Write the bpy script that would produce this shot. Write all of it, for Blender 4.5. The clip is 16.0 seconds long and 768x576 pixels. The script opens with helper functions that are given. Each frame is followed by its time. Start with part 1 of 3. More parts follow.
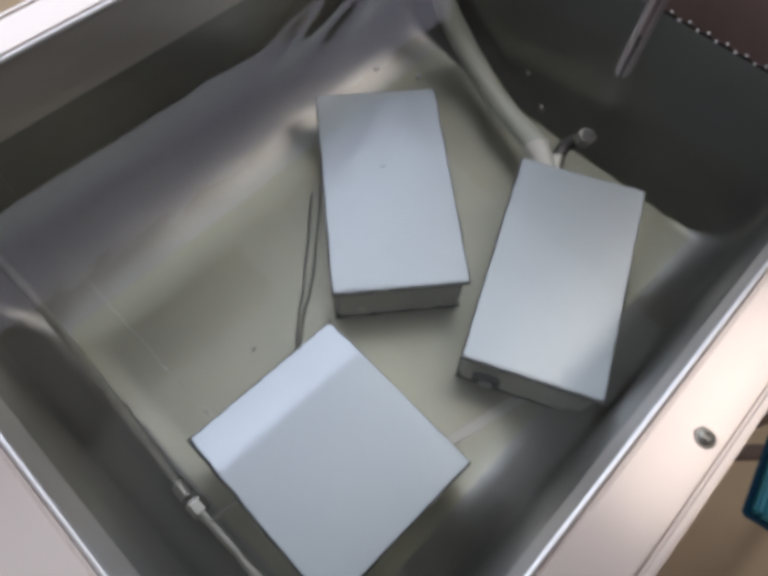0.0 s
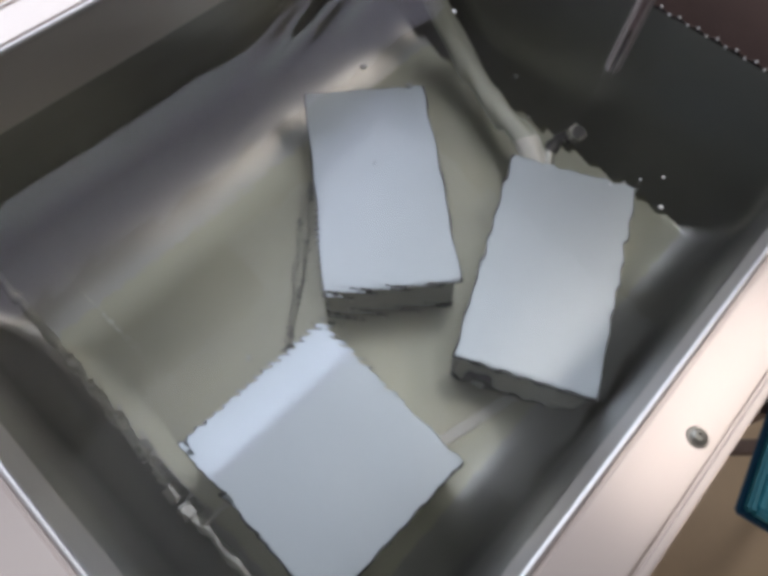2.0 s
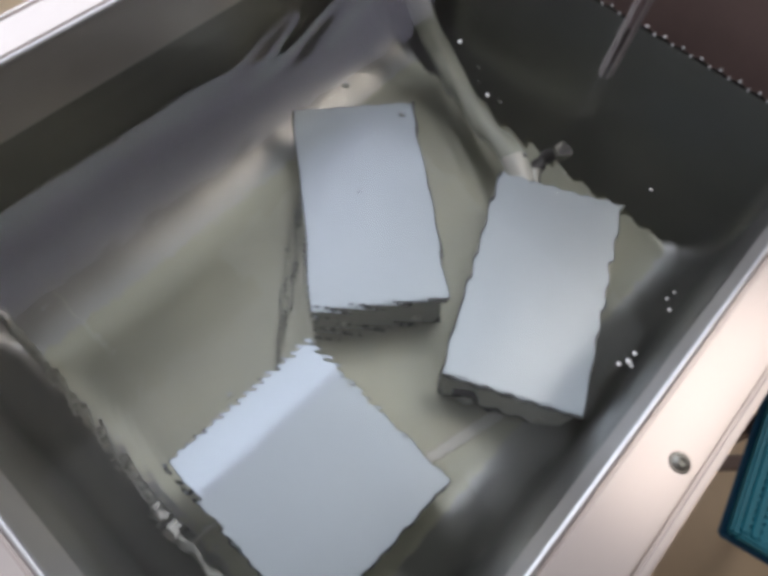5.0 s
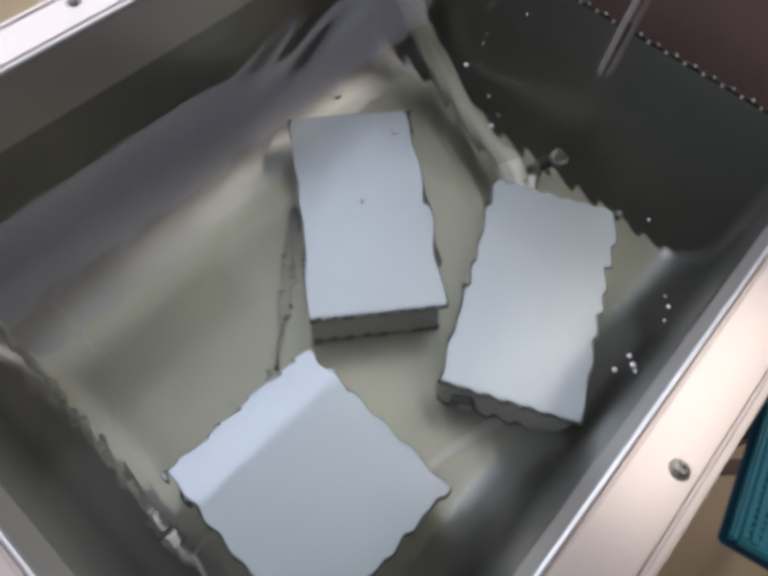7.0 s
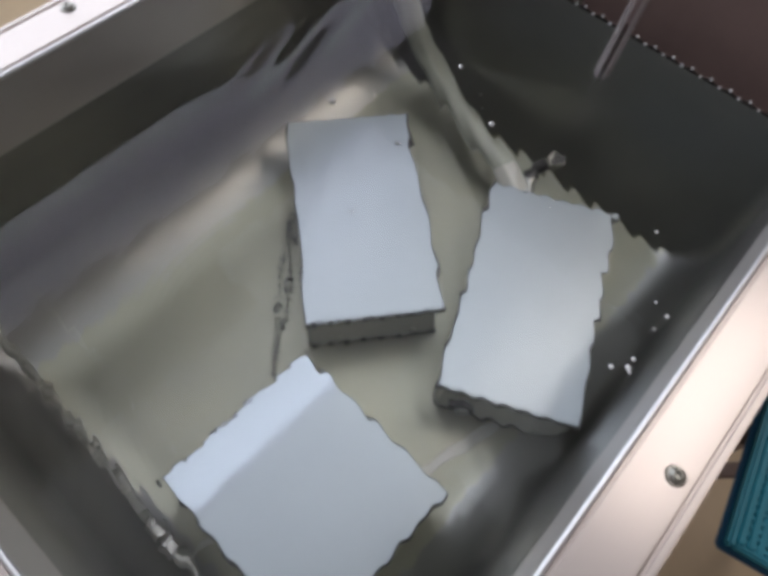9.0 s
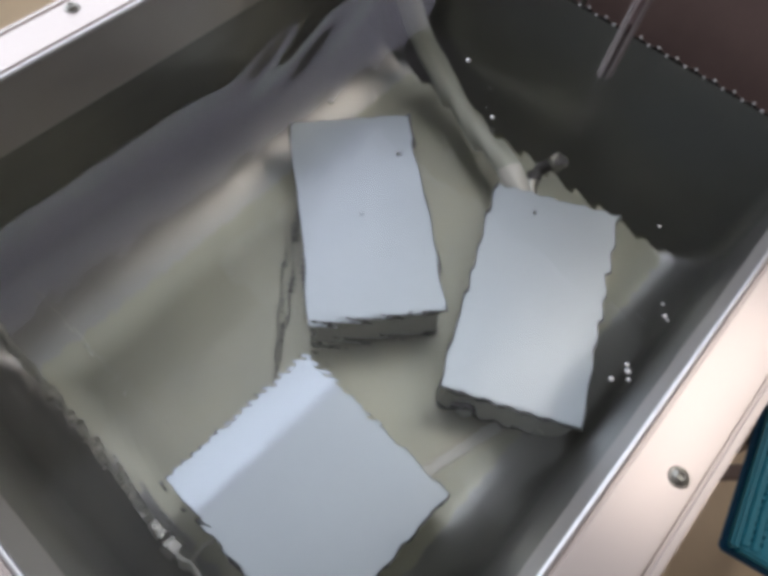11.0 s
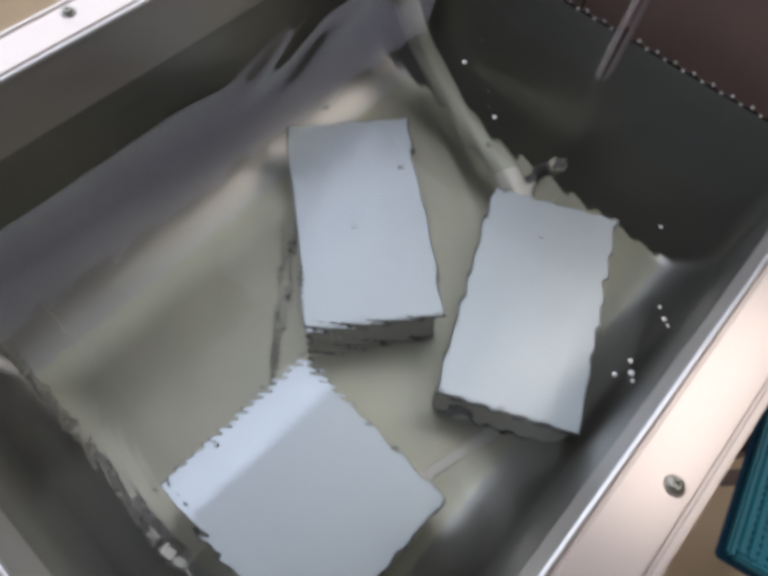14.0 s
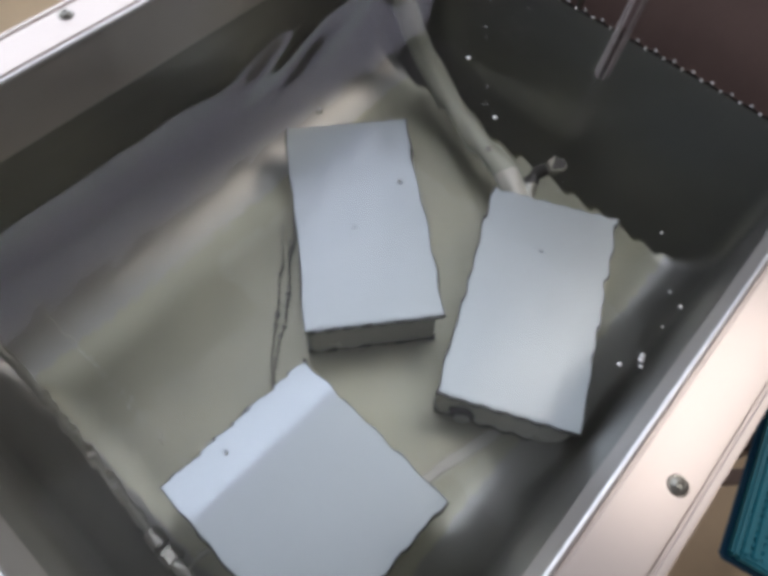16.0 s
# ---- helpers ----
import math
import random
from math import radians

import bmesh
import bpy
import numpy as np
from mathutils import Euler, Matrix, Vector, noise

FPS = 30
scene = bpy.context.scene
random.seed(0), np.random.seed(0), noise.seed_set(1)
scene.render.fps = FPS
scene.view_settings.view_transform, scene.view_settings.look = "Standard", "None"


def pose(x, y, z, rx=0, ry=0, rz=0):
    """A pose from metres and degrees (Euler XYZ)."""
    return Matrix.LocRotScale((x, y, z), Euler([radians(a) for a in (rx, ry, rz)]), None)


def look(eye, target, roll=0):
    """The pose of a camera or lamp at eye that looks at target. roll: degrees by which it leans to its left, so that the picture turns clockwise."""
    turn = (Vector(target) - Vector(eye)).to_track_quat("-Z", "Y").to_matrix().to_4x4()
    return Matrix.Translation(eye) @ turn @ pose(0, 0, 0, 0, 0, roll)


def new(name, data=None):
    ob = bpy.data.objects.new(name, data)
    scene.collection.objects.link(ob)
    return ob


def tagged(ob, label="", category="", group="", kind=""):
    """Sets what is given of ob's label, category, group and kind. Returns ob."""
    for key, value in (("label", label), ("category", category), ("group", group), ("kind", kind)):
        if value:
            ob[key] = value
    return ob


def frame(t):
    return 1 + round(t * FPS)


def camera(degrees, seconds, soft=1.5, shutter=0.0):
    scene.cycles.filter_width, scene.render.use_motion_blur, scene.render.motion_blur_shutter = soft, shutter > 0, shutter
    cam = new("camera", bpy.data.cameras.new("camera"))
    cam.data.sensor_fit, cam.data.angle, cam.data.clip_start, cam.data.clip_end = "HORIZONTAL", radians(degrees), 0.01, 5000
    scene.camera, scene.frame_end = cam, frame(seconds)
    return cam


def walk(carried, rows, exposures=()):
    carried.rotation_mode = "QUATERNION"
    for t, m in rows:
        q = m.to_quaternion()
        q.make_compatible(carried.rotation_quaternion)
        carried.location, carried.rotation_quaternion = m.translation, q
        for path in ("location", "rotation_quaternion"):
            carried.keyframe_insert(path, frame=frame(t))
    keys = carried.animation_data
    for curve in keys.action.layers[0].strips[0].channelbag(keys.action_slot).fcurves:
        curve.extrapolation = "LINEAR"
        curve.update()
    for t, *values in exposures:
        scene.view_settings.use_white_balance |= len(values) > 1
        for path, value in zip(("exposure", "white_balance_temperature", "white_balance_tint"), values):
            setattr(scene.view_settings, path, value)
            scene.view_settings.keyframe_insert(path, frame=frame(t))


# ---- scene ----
cam = camera(64.2, 16.0, soft=4.8)
walk(cam, [
    (0, pose(-0.0002, -0.0001, 0.5222, 27.47, -2.42, -45.98)),
    (0.5, pose(-0.0035, -0.0020, 0.5236, 27.46, -2.24, -46.54)),
    (1, pose(0.0012, -0.0004, 0.5182, 27.31, -2.30, -46.67)),
    (1.5, pose(0.0069, -0.0016, 0.5202, 27.16, -2.43, -46.88)),
    (2, pose(0.0087, 0.0022, 0.5198, 27.08, -2.61, -46.79)),
    (2.5, pose(0.0156, 0.0021, 0.5209, 27.01, -2.76, -46.97)),
    (3, pose(0.0197, 0.0029, 0.5240, 27.11, -2.92, -47.13)),
    (3.5, pose(0.0195, 0.0070, 0.5287, 27.42, -3.13, -47.19)),
    (4, pose(0.0223, 0.0089, 0.5288, 27.39, -3.22, -47.07)),
    (6.5, pose(0.0260, 0.0139, 0.5337, 27.70, -3.56, -47.48)),
    (7, pose(0.0243, 0.0169, 0.5340, 27.83, -3.60, -47.69)),
    (7.5, pose(0.0227, 0.0164, 0.5339, 27.74, -3.56, -47.43)),
    (8, pose(0.0243, 0.0153, 0.5348, 27.78, -3.48, -47.48)),
    (8.5, pose(0.0294, 0.0143, 0.5359, 27.82, -3.43, -47.44)),
    (9, pose(0.0333, 0.0144, 0.5352, 27.93, -3.29, -47.82)),
    (11.5, pose(0.0320, 0.0142, 0.5339, 28.09, -3.17, -47.58)),
    (12, pose(0.0337, 0.0140, 0.5337, 28.17, -3.13, -47.70)),
    (12.5, pose(0.0348, 0.0123, 0.5338, 28.26, -3.05, -47.96)),
    (13, pose(0.0392, 0.0135, 0.5341, 28.13, -3.14, -47.63)),
    (13.5, pose(0.0409, 0.0138, 0.5350, 28.09, -3.16, -47.61)),
    (14, pose(0.0403, 0.0153, 0.5355, 28.06, -3.19, -47.54)),
    (14.5, pose(0.0430, 0.0182, 0.5347, 28.04, -3.18, -47.62)),
    (15, pose(0.0414, 0.0176, 0.5327, 28.04, -3.12, -47.62)),
    (15.5, pose(0.0375, 0.0175, 0.5314, 28.13, -3.03, -47.77)),
    (16, pose(0.0407, 0.0151, 0.5324, 28.28, -2.98, -47.89)),
])

# ---- light ----
ZW = -0.099          # water level below the rim plane (rim plane is z = 0)
ZF = -0.482          # tank floor
ROOM = -0.85         # room floor
world = bpy.data.worlds.new("world")
scene.world = world
world.use_nodes = True
world.node_tree.nodes["Background"].inputs[0].default_value = (0.55, 0.62, 0.75, 1)
world.node_tree.nodes["Background"].inputs[1].default_value = 0.08


def area_lamp(name, eye, target, sx, sy, power, color):
    d = bpy.data.lights.new(name, "AREA")
    d.shape, d.size, d.size_y, d.energy, d.color = "RECTANGLE", sx, sy, power, color
    ob = new(name, d)
    ob.matrix_world = look(eye, target)
    return ob


area_lamp("window_light", (1.0, 2.46, 1.20), (1.0, -2.0, 1.20), 4.6, 1.66, 66, (0.82, 0.89, 1.0))
area_lamp("transom_light", (1.25, 2.46, 2.33), (1.25, -2.0, 2.33), 4.6, 0.6, 19, (0.79, 0.78, 1.0))
area_lamp("ceiling_light_warm", (2.2, -0.72, 2.64), (2.2, -0.72, 0.0), 1.8, 0.36, 15, (1.0, 0.92, 0.85))
area_lamp("skylight", (1.65, 0.85, 2.66), (1.65, 0.85, 0.0), 1.5, 2.3, 12.8, (0.87, 0.92, 1.0))
area_lamp("skylight_dim", (-0.3, 0.82, 2.66), (-0.3, 0.82, 0.0), 2.5, 1.5, 9.0, (0.86, 0.91, 1.0))


# ---- materials ----
def material(name):
    m = bpy.data.materials.new(name)
    m.use_nodes = True
    nt = m.node_tree
    return m, nt, nt.nodes["Principled BSDF"]


def textured(name, color, color2, rough=0.4, metal=0.0, scale=8.0, stretch=(1, 1, 1), bump=0.05, fine=180.0, rough_var=0.12, spots=0.0):
    """A surface with two scales of variation in colour and gloss, and fine relief."""
    m, nt, b = material(name)
    n, l = nt.nodes, nt.links
    tc, mp = n.new("ShaderNodeTexCoord"), n.new("ShaderNodeMapping")
    mp.inputs["Scale"].default_value = stretch
    l.new(tc.outputs["Object"], mp.inputs["Vector"])
    big, small = n.new("ShaderNodeTexNoise"), n.new("ShaderNodeTexNoise")
    big.inputs["Scale"].default_value, big.inputs["Detail"].default_value = scale, 4
    small.inputs["Scale"].default_value, small.inputs["Detail"].default_value = fine, 3
    l.new(tc.outputs["Object"], big.inputs["Vector"])
    l.new(mp.outputs["Vector"], small.inputs["Vector"])
    mix, add = n.new("ShaderNodeMix"), n.new("ShaderNodeMath")
    mix.data_type = "RGBA"
    mix.inputs["A"].default_value, mix.inputs["B"].default_value = (*color, 1), (*color2, 1)
    add.operation = "MULTIPLY_ADD"
    l.new(small.outputs["Fac"], add.inputs[0])
    add.inputs[1].default_value = 0.3
    l.new(big.outputs["Fac"], add.inputs[2])
    sub = n.new("ShaderNodeMath")
    sub.operation = "SUBTRACT"
    l.new(add.outputs[0], sub.inputs[0])
    sub.inputs[1].default_value = 0.15
    l.new(sub.outputs[0], mix.inputs["Factor"])
    l.new(mix.outputs["Result"], b.inputs["Base Color"])
    rg = n.new("ShaderNodeMapRange")
    rg.inputs["To Min"].default_value, rg.inputs["To Max"].default_value = rough - rough_var, rough + rough_var
    l.new(big.outputs["Fac"], rg.inputs["Value"])
    l.new(rg.outputs["Result"], b.inputs["Roughness"])
    b.inputs["Metallic"].default_value = metal
    if bump == 0:
        return m
    bp = n.new("ShaderNodeBump")
    bp.inputs["Strength"].default_value, bp.inputs["Distance"].default_value = bump, 0.002
    l.new(small.outputs["Fac"], bp.inputs["Height"])
    l.new(bp.outputs["Normal"], b.inputs["Normal"])
    return m


# darker than DRY: the dimness under water is put into the basin wall colour
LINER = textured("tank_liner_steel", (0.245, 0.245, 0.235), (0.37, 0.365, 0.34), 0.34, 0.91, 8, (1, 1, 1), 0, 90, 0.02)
# yellowish tint for the floor and the foot of the bend
FLOORPLATE = textured("yellowish_floor_steel", (0.265, 0.265, 0.222), (0.37, 0.36, 0.275), 0.33, 0.92, 9, (1, 1, 1), 0, 90, 0.02)
FLANGE = textured("flange_steel", (0.74, 0.655, 0.62), (0.66, 0.58, 0.545), 0.25, 0.33, 5, (1, 14, 1), 0, 60, 0.01)
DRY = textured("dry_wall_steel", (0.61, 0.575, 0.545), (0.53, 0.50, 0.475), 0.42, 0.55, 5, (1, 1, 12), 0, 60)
EDGE = textured("polished_edge_steel", (0.85, 0.84, 0.84), (0.75, 0.74, 0.75), 0.33, 0.9, 20, (1, 1, 1), 0, 100, 0.03)
BOXTOP = textured("satin_box_steel", (0.45, 0.492, 0.512), (0.37, 0.408, 0.43), 0.315, 0.9, 5, (1, 1, 1), 0, 220, 0.01)
BOXSIDE = textured("dull_box_steel", (0.52, 0.52, 0.45), (0.36, 0.36, 0.31), 0.42, 0.5, 18, (1, 1, 1), 0, 120)
CREASE = textured("pale_crease_steel", (0.44, 0.43, 0.39), (0.36, 0.35, 0.32), 0.4, 0.7, 60, (1, 1, 1), 0, 300)
SEAM = textured("weld_seam_steel", (0.48, 0.47, 0.41), (0.38, 0.37, 0.33), 0.4, 0.8, 60, (1, 1, 1), 0.1, 300)
FLOORLINE = textured("grey_floor_line", (0.12, 0.118, 0.105), (0.17, 0.165, 0.15), 0.5, 0, 30, (1, 1, 1), 0, 200)
DARK = textured("dark_rubber", (0.035, 0.033, 0.032), (0.06, 0.055, 0.05), 0.6, 0, 30, (1, 1, 1), 0.1, 200)
PALE = textured("pale_hose_pvc", (0.42, 0.43, 0.35), (0.35, 0.36, 0.29), 0.45, 0, 14, (1, 1, 1), 0, 150)
PALEEND = textured("pale_hose_cuff", (0.62, 0.61, 0.54), (0.52, 0.51, 0.45), 0.4, 0, 14, (1, 1, 1), 0, 150)
BRAID = textured("corrugated_steel_hose", (0.46, 0.46, 0.41), (0.30, 0.30, 0.27), 0.33, 0.85, 40, (1, 1, 1), 0.05, 300)
FITTING = textured("nickel_fitting", (0.42, 0.41, 0.37), (0.32, 0.31, 0.28), 0.3, 0.9, 50, (1, 1, 1), 0.03, 300)
TEAL = textured("teal_plastic", (0.014, 0.21, 0.30), (0.02, 0.28, 0.37), 0.42, 0, 20, (1, 1, 1), 0, 200)
TEALDARK = textured("dark_teal_plastic", (0.008, 0.06, 0.13), (0.012, 0.09, 0.17), 0.4, 0, 20, (1, 1, 1), 0, 200)
RIB = textured("pale_pink_plastic", (0.62, 0.55, 0.54), (0.5, 0.45, 0.44), 0.3, 0, 30, (1, 1, 1), 0, 200)
BROWN = textured("brown_painted_metal", (0.32, 0.22, 0.195), (0.24, 0.165, 0.15), 0.5, 0, 15, (1, 1, 1), 0, 120)
TAN = textured("tan_floor", (0.86, 0.66, 0.44), (0.74, 0.57, 0.38), 0.45, 0, 9, (1, 1, 1), 0, 60)
GREY = textured("tank_side_panel", (0.5, 0.49, 0.48), (0.42, 0.41, 0.40), 0.4, 0.6, 6, (1, 1, 10), 0.02, 80)
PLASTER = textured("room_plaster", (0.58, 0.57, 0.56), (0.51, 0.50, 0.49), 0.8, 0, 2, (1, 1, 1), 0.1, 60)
# plaster darkened for the unseen south wall, dimming its reflection in the basin bend
PLASTERDIM = textured("darkened_room_plaster", (0.24, 0.22, 0.215), (0.19, 0.175, 0.17), 0.8, 0, 2, (1, 1, 1), 0.1, 60)
DARKWALL = textured("dark_brown_wall", (0.045, 0.034, 0.03), (0.03, 0.024, 0.022), 0.7, 0, 3, (1, 1, 1), 0.1, 60)
CEIL = textured("ceiling_paint", (0.40, 0.385, 0.38), (0.35, 0.34, 0.335), 0.85, 0, 2, (1, 1, 1), 0.1, 60)


def water_material(name, gloss):
    m = bpy.data.materials.new(name)
    m.use_nodes = True
    n, l = m.node_tree.nodes, m.node_tree.links
    n.remove(n["Principled BSDF"])
    s = n.new("ShaderNodeBsdfGlass" if gloss else "ShaderNodeBsdfRefraction")
    s.inputs["IOR"].default_value = 1.333
    s.inputs["Roughness"].default_value = 0.0
    s.inputs["Color"].default_value = (0.955, 0.955, 0.96, 1) if gloss else (1, 1, 1, 1)
    l.new(s.outputs[0], n["Material Output"].inputs["Surface"])
    return m


WATER = water_material("clear_water", True)
RIPPLE = water_material("clear_water_ripple", False)


# ---- mesh helpers ----
def part(name, bm, mat, parent=None, label="", smooth=True):
    me = bpy.data.meshes.new(name)
    bm.to_mesh(me)
    bm.free()
    if smooth:
        me.shade_smooth()
    me.materials.append(mat)
    ob = new(name, me)
    if smooth and len(me.polygons) < 60000:
        me.set_sharp_from_angle(angle=radians(40))
    if parent is not None:
        ob.parent = parent
    if label:
        tagged(ob, label)
    return ob


def empty(name, m=None):
    ob = new(name)
    ob.empty_display_size = 0.05
    if m is not None:
        ob.matrix_world = m
    return ob


def box_bm(x0, x1, y0, y1, z0, z1, bevel=0.0, seg=2):
    bm = bmesh.new()
    bmesh.ops.create_cube(bm, size=1)
    bmesh.ops.transform(bm, matrix=Matrix.LocRotScale(((x0 + x1) / 2, (y0 + y1) / 2, (z0 + z1) / 2), None, (x1 - x0, y1 - y0, z1 - z0)), verts=bm.verts)
    if bevel:
        bmesh.ops.bevel(bm, geom=bm.edges[:], offset=bevel, segments=seg, affect="EDGES")
    return bm


def smooth_path(pts, step=0.006):
    p = [Vector(q) for q in pts]
    p = [2 * p[0] - p[1]] + p + [2 * p[-1] - p[-2]]
    out = []
    for i in range(1, len(p) - 2):
        k = max(2, int((p[i + 1] - p[i]).length / step))
        for j in range(k):
            t = j / k
            a, b, c, d = p[i - 1], p[i], p[i + 1], p[i + 2]
            out.append(0.5 * (2 * b + (c - a) * t + (2 * a - 5 * b + 4 * c - d) * t * t + (3 * b - a - 3 * c + d) * t ** 3))
    out.append(p[-2])
    return out


def sweep(pts, radius, n=12, caps=True):
    """A round bar along pts; radius is a number or a function of the index."""
    bm = bmesh.new()
    rings, up = [], Vector((0.1, 0.2, 1)).normalized()
    for i, p in enumerate(pts):
        d = (pts[min(i + 1, len(pts) - 1)] - pts[max(i - 1, 0)]).normalized()
        s = d.cross(up)
        s = s.normalized() if s.length > 1e-3 else Vector((1, 0, 0))
        u = s.cross(d)
        r = radius(i) if callable(radius) else radius
        rings.append([bm.verts.new(p + r * (math.cos(2 * math.pi * k / n) * s + math.sin(2 * math.pi * k / n) * u)) for k in range(n)])
    for a, b in zip(rings, rings[1:]):
        for k in range(n):
            bm.faces.new((a[k], a[(k + 1) % n], b[(k + 1) % n], b[k]))
    if caps:
        bm.faces.new(list(reversed(rings[0])))
        bm.faces.new(rings[-1])
    bmesh.ops.recalc_face_normals(bm, faces=bm.faces[:])
    return bm


def cylinder(a, b, r, n=16, r2=None):
    return sweep([Vector(a), Vector(a).lerp(Vector(b), 0.5), Vector(b)], (lambda i: r + (r2 - r) * i / 2) if r2 else r, n)


# ---- room ----
def wall(name, x0, x1, y0, y1, z0, z1, mat, label):
    return tagged(part(name, box_bm(x0, x1, y0, y1, z0, z1), mat, smooth=False), label, "wall", kind="structure")


tagged(part("floor", box_bm(-2.6, 3.7, -2.8, 2.6, ROOM - 0.1, ROOM), TAN, smooth=False), "tan workshop floor with a dull sheen", "floor", kind="structure")
tagged(part("ceiling", box_bm(-2.6, 3.7, -2.8, 2.6, 2.7, 2.8), CEIL, smooth=False), "plain pale workshop ceiling", "ceiling", kind="structure")
wall("wall_east", 3.6, 3.7, -2.8, 2.6, ROOM, 2.7, DARKWALL, "dark brown workshop wall behind the tank")
wall("wall_west", -2.7, -2.6, -2.8, 2.6, ROOM, 2.7, PLASTER, "plain pale plaster wall")
wall("wall_south", -2.7, 3.7, -2.9, -2.8, ROOM, 2.7, PLASTERDIM, "unseen wall opposite the windows, darkened to dim its reflection")
wall("wall_north", -2.7, 3.7, 2.5, 2.6, ROOM, 2.7, PLASTER, "pale plaster wall with a wide bright window")

# ---- tank ----
X0, X1, Y0, Y1 = -0.118, 0.900, -0.083, 0.691
tank = empty("cleaning_tank", pose(0, 0, 0))
tagged(tank, "stainless steel ultrasonic cleaning tank filled with clear water", "cleaning tank")


def rounded_rect(x0, x1, y0, y1, r, z, k=6):
    pts = []
    for cx, cy, a0 in ((x1 - r, y1 - r, 0), (x0 + r, y1 - r, 90), (x0 + r, y0 + r, 180), (x1 - r, y0 + r, 270)):
        for i in range(k + 1):
            a = radians(a0 + 90 * i / k)
            pts.append((cx + r * math.cos(a), cy + r * math.sin(a), z))
    return pts


def loop(bm, ins, far, z, up=None):
    r = max(0.014, 0.03 - 0.15 * ins)
    return [bm.verts.new(p) for p in rounded_rect(X0 + ins, X1 - far, Y0 + ins, Y1 - (ins if up is None else up), r, z)]


def skin(bm, loops, gap=False):
    n = len(loops[0])
    for a, b in zip(loops, loops[1:]):
        for k in range(n):
            if gap and a[k].co.x > X1 - 1e-4 and a[(k + 1) % n].co.x > X1 - 1e-4:
                continue      # the far end stops at the weir
            bm.faces.new((a[k], b[k], b[(k + 1) % n], a[(k + 1) % n]))


def basin_bm(floor_part):
    """The wet basin: upright walls, a wide bend and a flat floor; the far end leans. The floor plate takes the last of the bend."""
    bm = bmesh.new()
    prof = [(0, 0, ZW), (0, 0, -0.2), (0, 0, -0.30), (0, 0, ZF + BEND)]
    for i in range(1, 15):
        a = radians(90 * i / 14)
        prof.append((BEND * (1 - math.cos(a)), BEND_N * (1 - math.cos(a)), ZF + BEND - BEND * math.sin(a)))
    prof = prof[-4:] if floor_part else prof[:-3]
    loops = [loop(bm, ins, 0.10 * (ZW - z) / (ZW - ZF), z, up) for ins, up, z in prof]
    skin(bm, loops)
    if floor_part:
        bm.faces.new(loops[-1])
    return bm


def upper_wall_bm():
    bm = bmesh.new()
    skin(bm, [loop(bm, 0, 0, z) for z in (0.0, -0.03, -0.06, ZW)], True)
    return bm


BEND, BEND_N = 0.105, 0.168
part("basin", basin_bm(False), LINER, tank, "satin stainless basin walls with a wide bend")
part("floor_plate", basin_bm(True), FLOORPLATE, tank, "yellowish steel floor of the basin")
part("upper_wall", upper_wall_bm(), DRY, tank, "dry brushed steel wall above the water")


FW = 0.061
XE = 1.10
part("flange", box_bm(X0 - FW, XE, Y0 - FW, Y0 - 0.004, -0.012, 0.0, 0.003), FLANGE, tank, "wide bare steel rim flange")
part("flange", box_bm(X0 - FW, XE, Y1 + 0.004, Y1 + FW, -0.012, 0.0, 0.003), FLANGE, tank)
part("flange", box_bm(X0 - FW, X0 - 0.004, Y0 - 0.004, Y1 + 0.004, -0.012, 0.0, 0.003), FLANGE, tank)
part("flange", box_bm(XE, XE + FW, Y0 - FW, Y1 + FW, -0.012, 0.0, 0.003), FLANGE, tank)
for a, b in (((X0, Y0, -0.003), (XE, Y0, -0.003)), ((X0, Y1, -0.003), (XE, Y1, -0.003)), ((X0, Y0, -0.003), (X0, Y1, -0.003))):
    part("rolled_edge", cylinder(a, b, 0.0034, 10), EDGE, tank, "polished rolled inner edge")
# outer lip, past a narrow groove
part("outer_lip", box_bm(X0 - FW - 0.012, XE + FW, Y0 - FW - 0.0125, Y0 - FW - 0.0015, -0.03, -0.0015, 0.003), FLANGE, tank)
part("outer_lip", box_bm(X0 - FW - 0.012, XE + FW, Y1 + FW + 0.0015, Y1 + FW + 0.0125, -0.03, -0.0015, 0.003), FLANGE, tank)
# outside panels
for q in ((X0 - FW, XE + FW, Y0 - FW + 0.004, Y0 - FW + 0.010), (X0 - FW, XE + FW, Y1 + FW - 0.010, Y1 + FW - 0.004), (X0 - FW, X0 - FW + 0.006, Y0 - FW + 0.012, Y1 + FW - 0.012), (XE + FW - 0.006, XE + FW, Y0 - FW + 0.012, Y1 + FW - 0.012)):
    part("side_panel", box_bm(*q, ROOM + 0.02, -0.012), GREY, tank, smooth=False)
for q in ((X0 - FW, Y0 - FW), (XE + FW - 0.04, Y0 - FW), (X0 - FW, Y1 + FW - 0.04), (XE + FW - 0.04, Y1 + FW - 0.04)):
    part("foot", box_bm(q[0], q[0] + 0.04, q[1], q[1] + 0.04, ROOM, ROOM + 0.02, 0.003), DARK, tank)


PITCH = 0.032


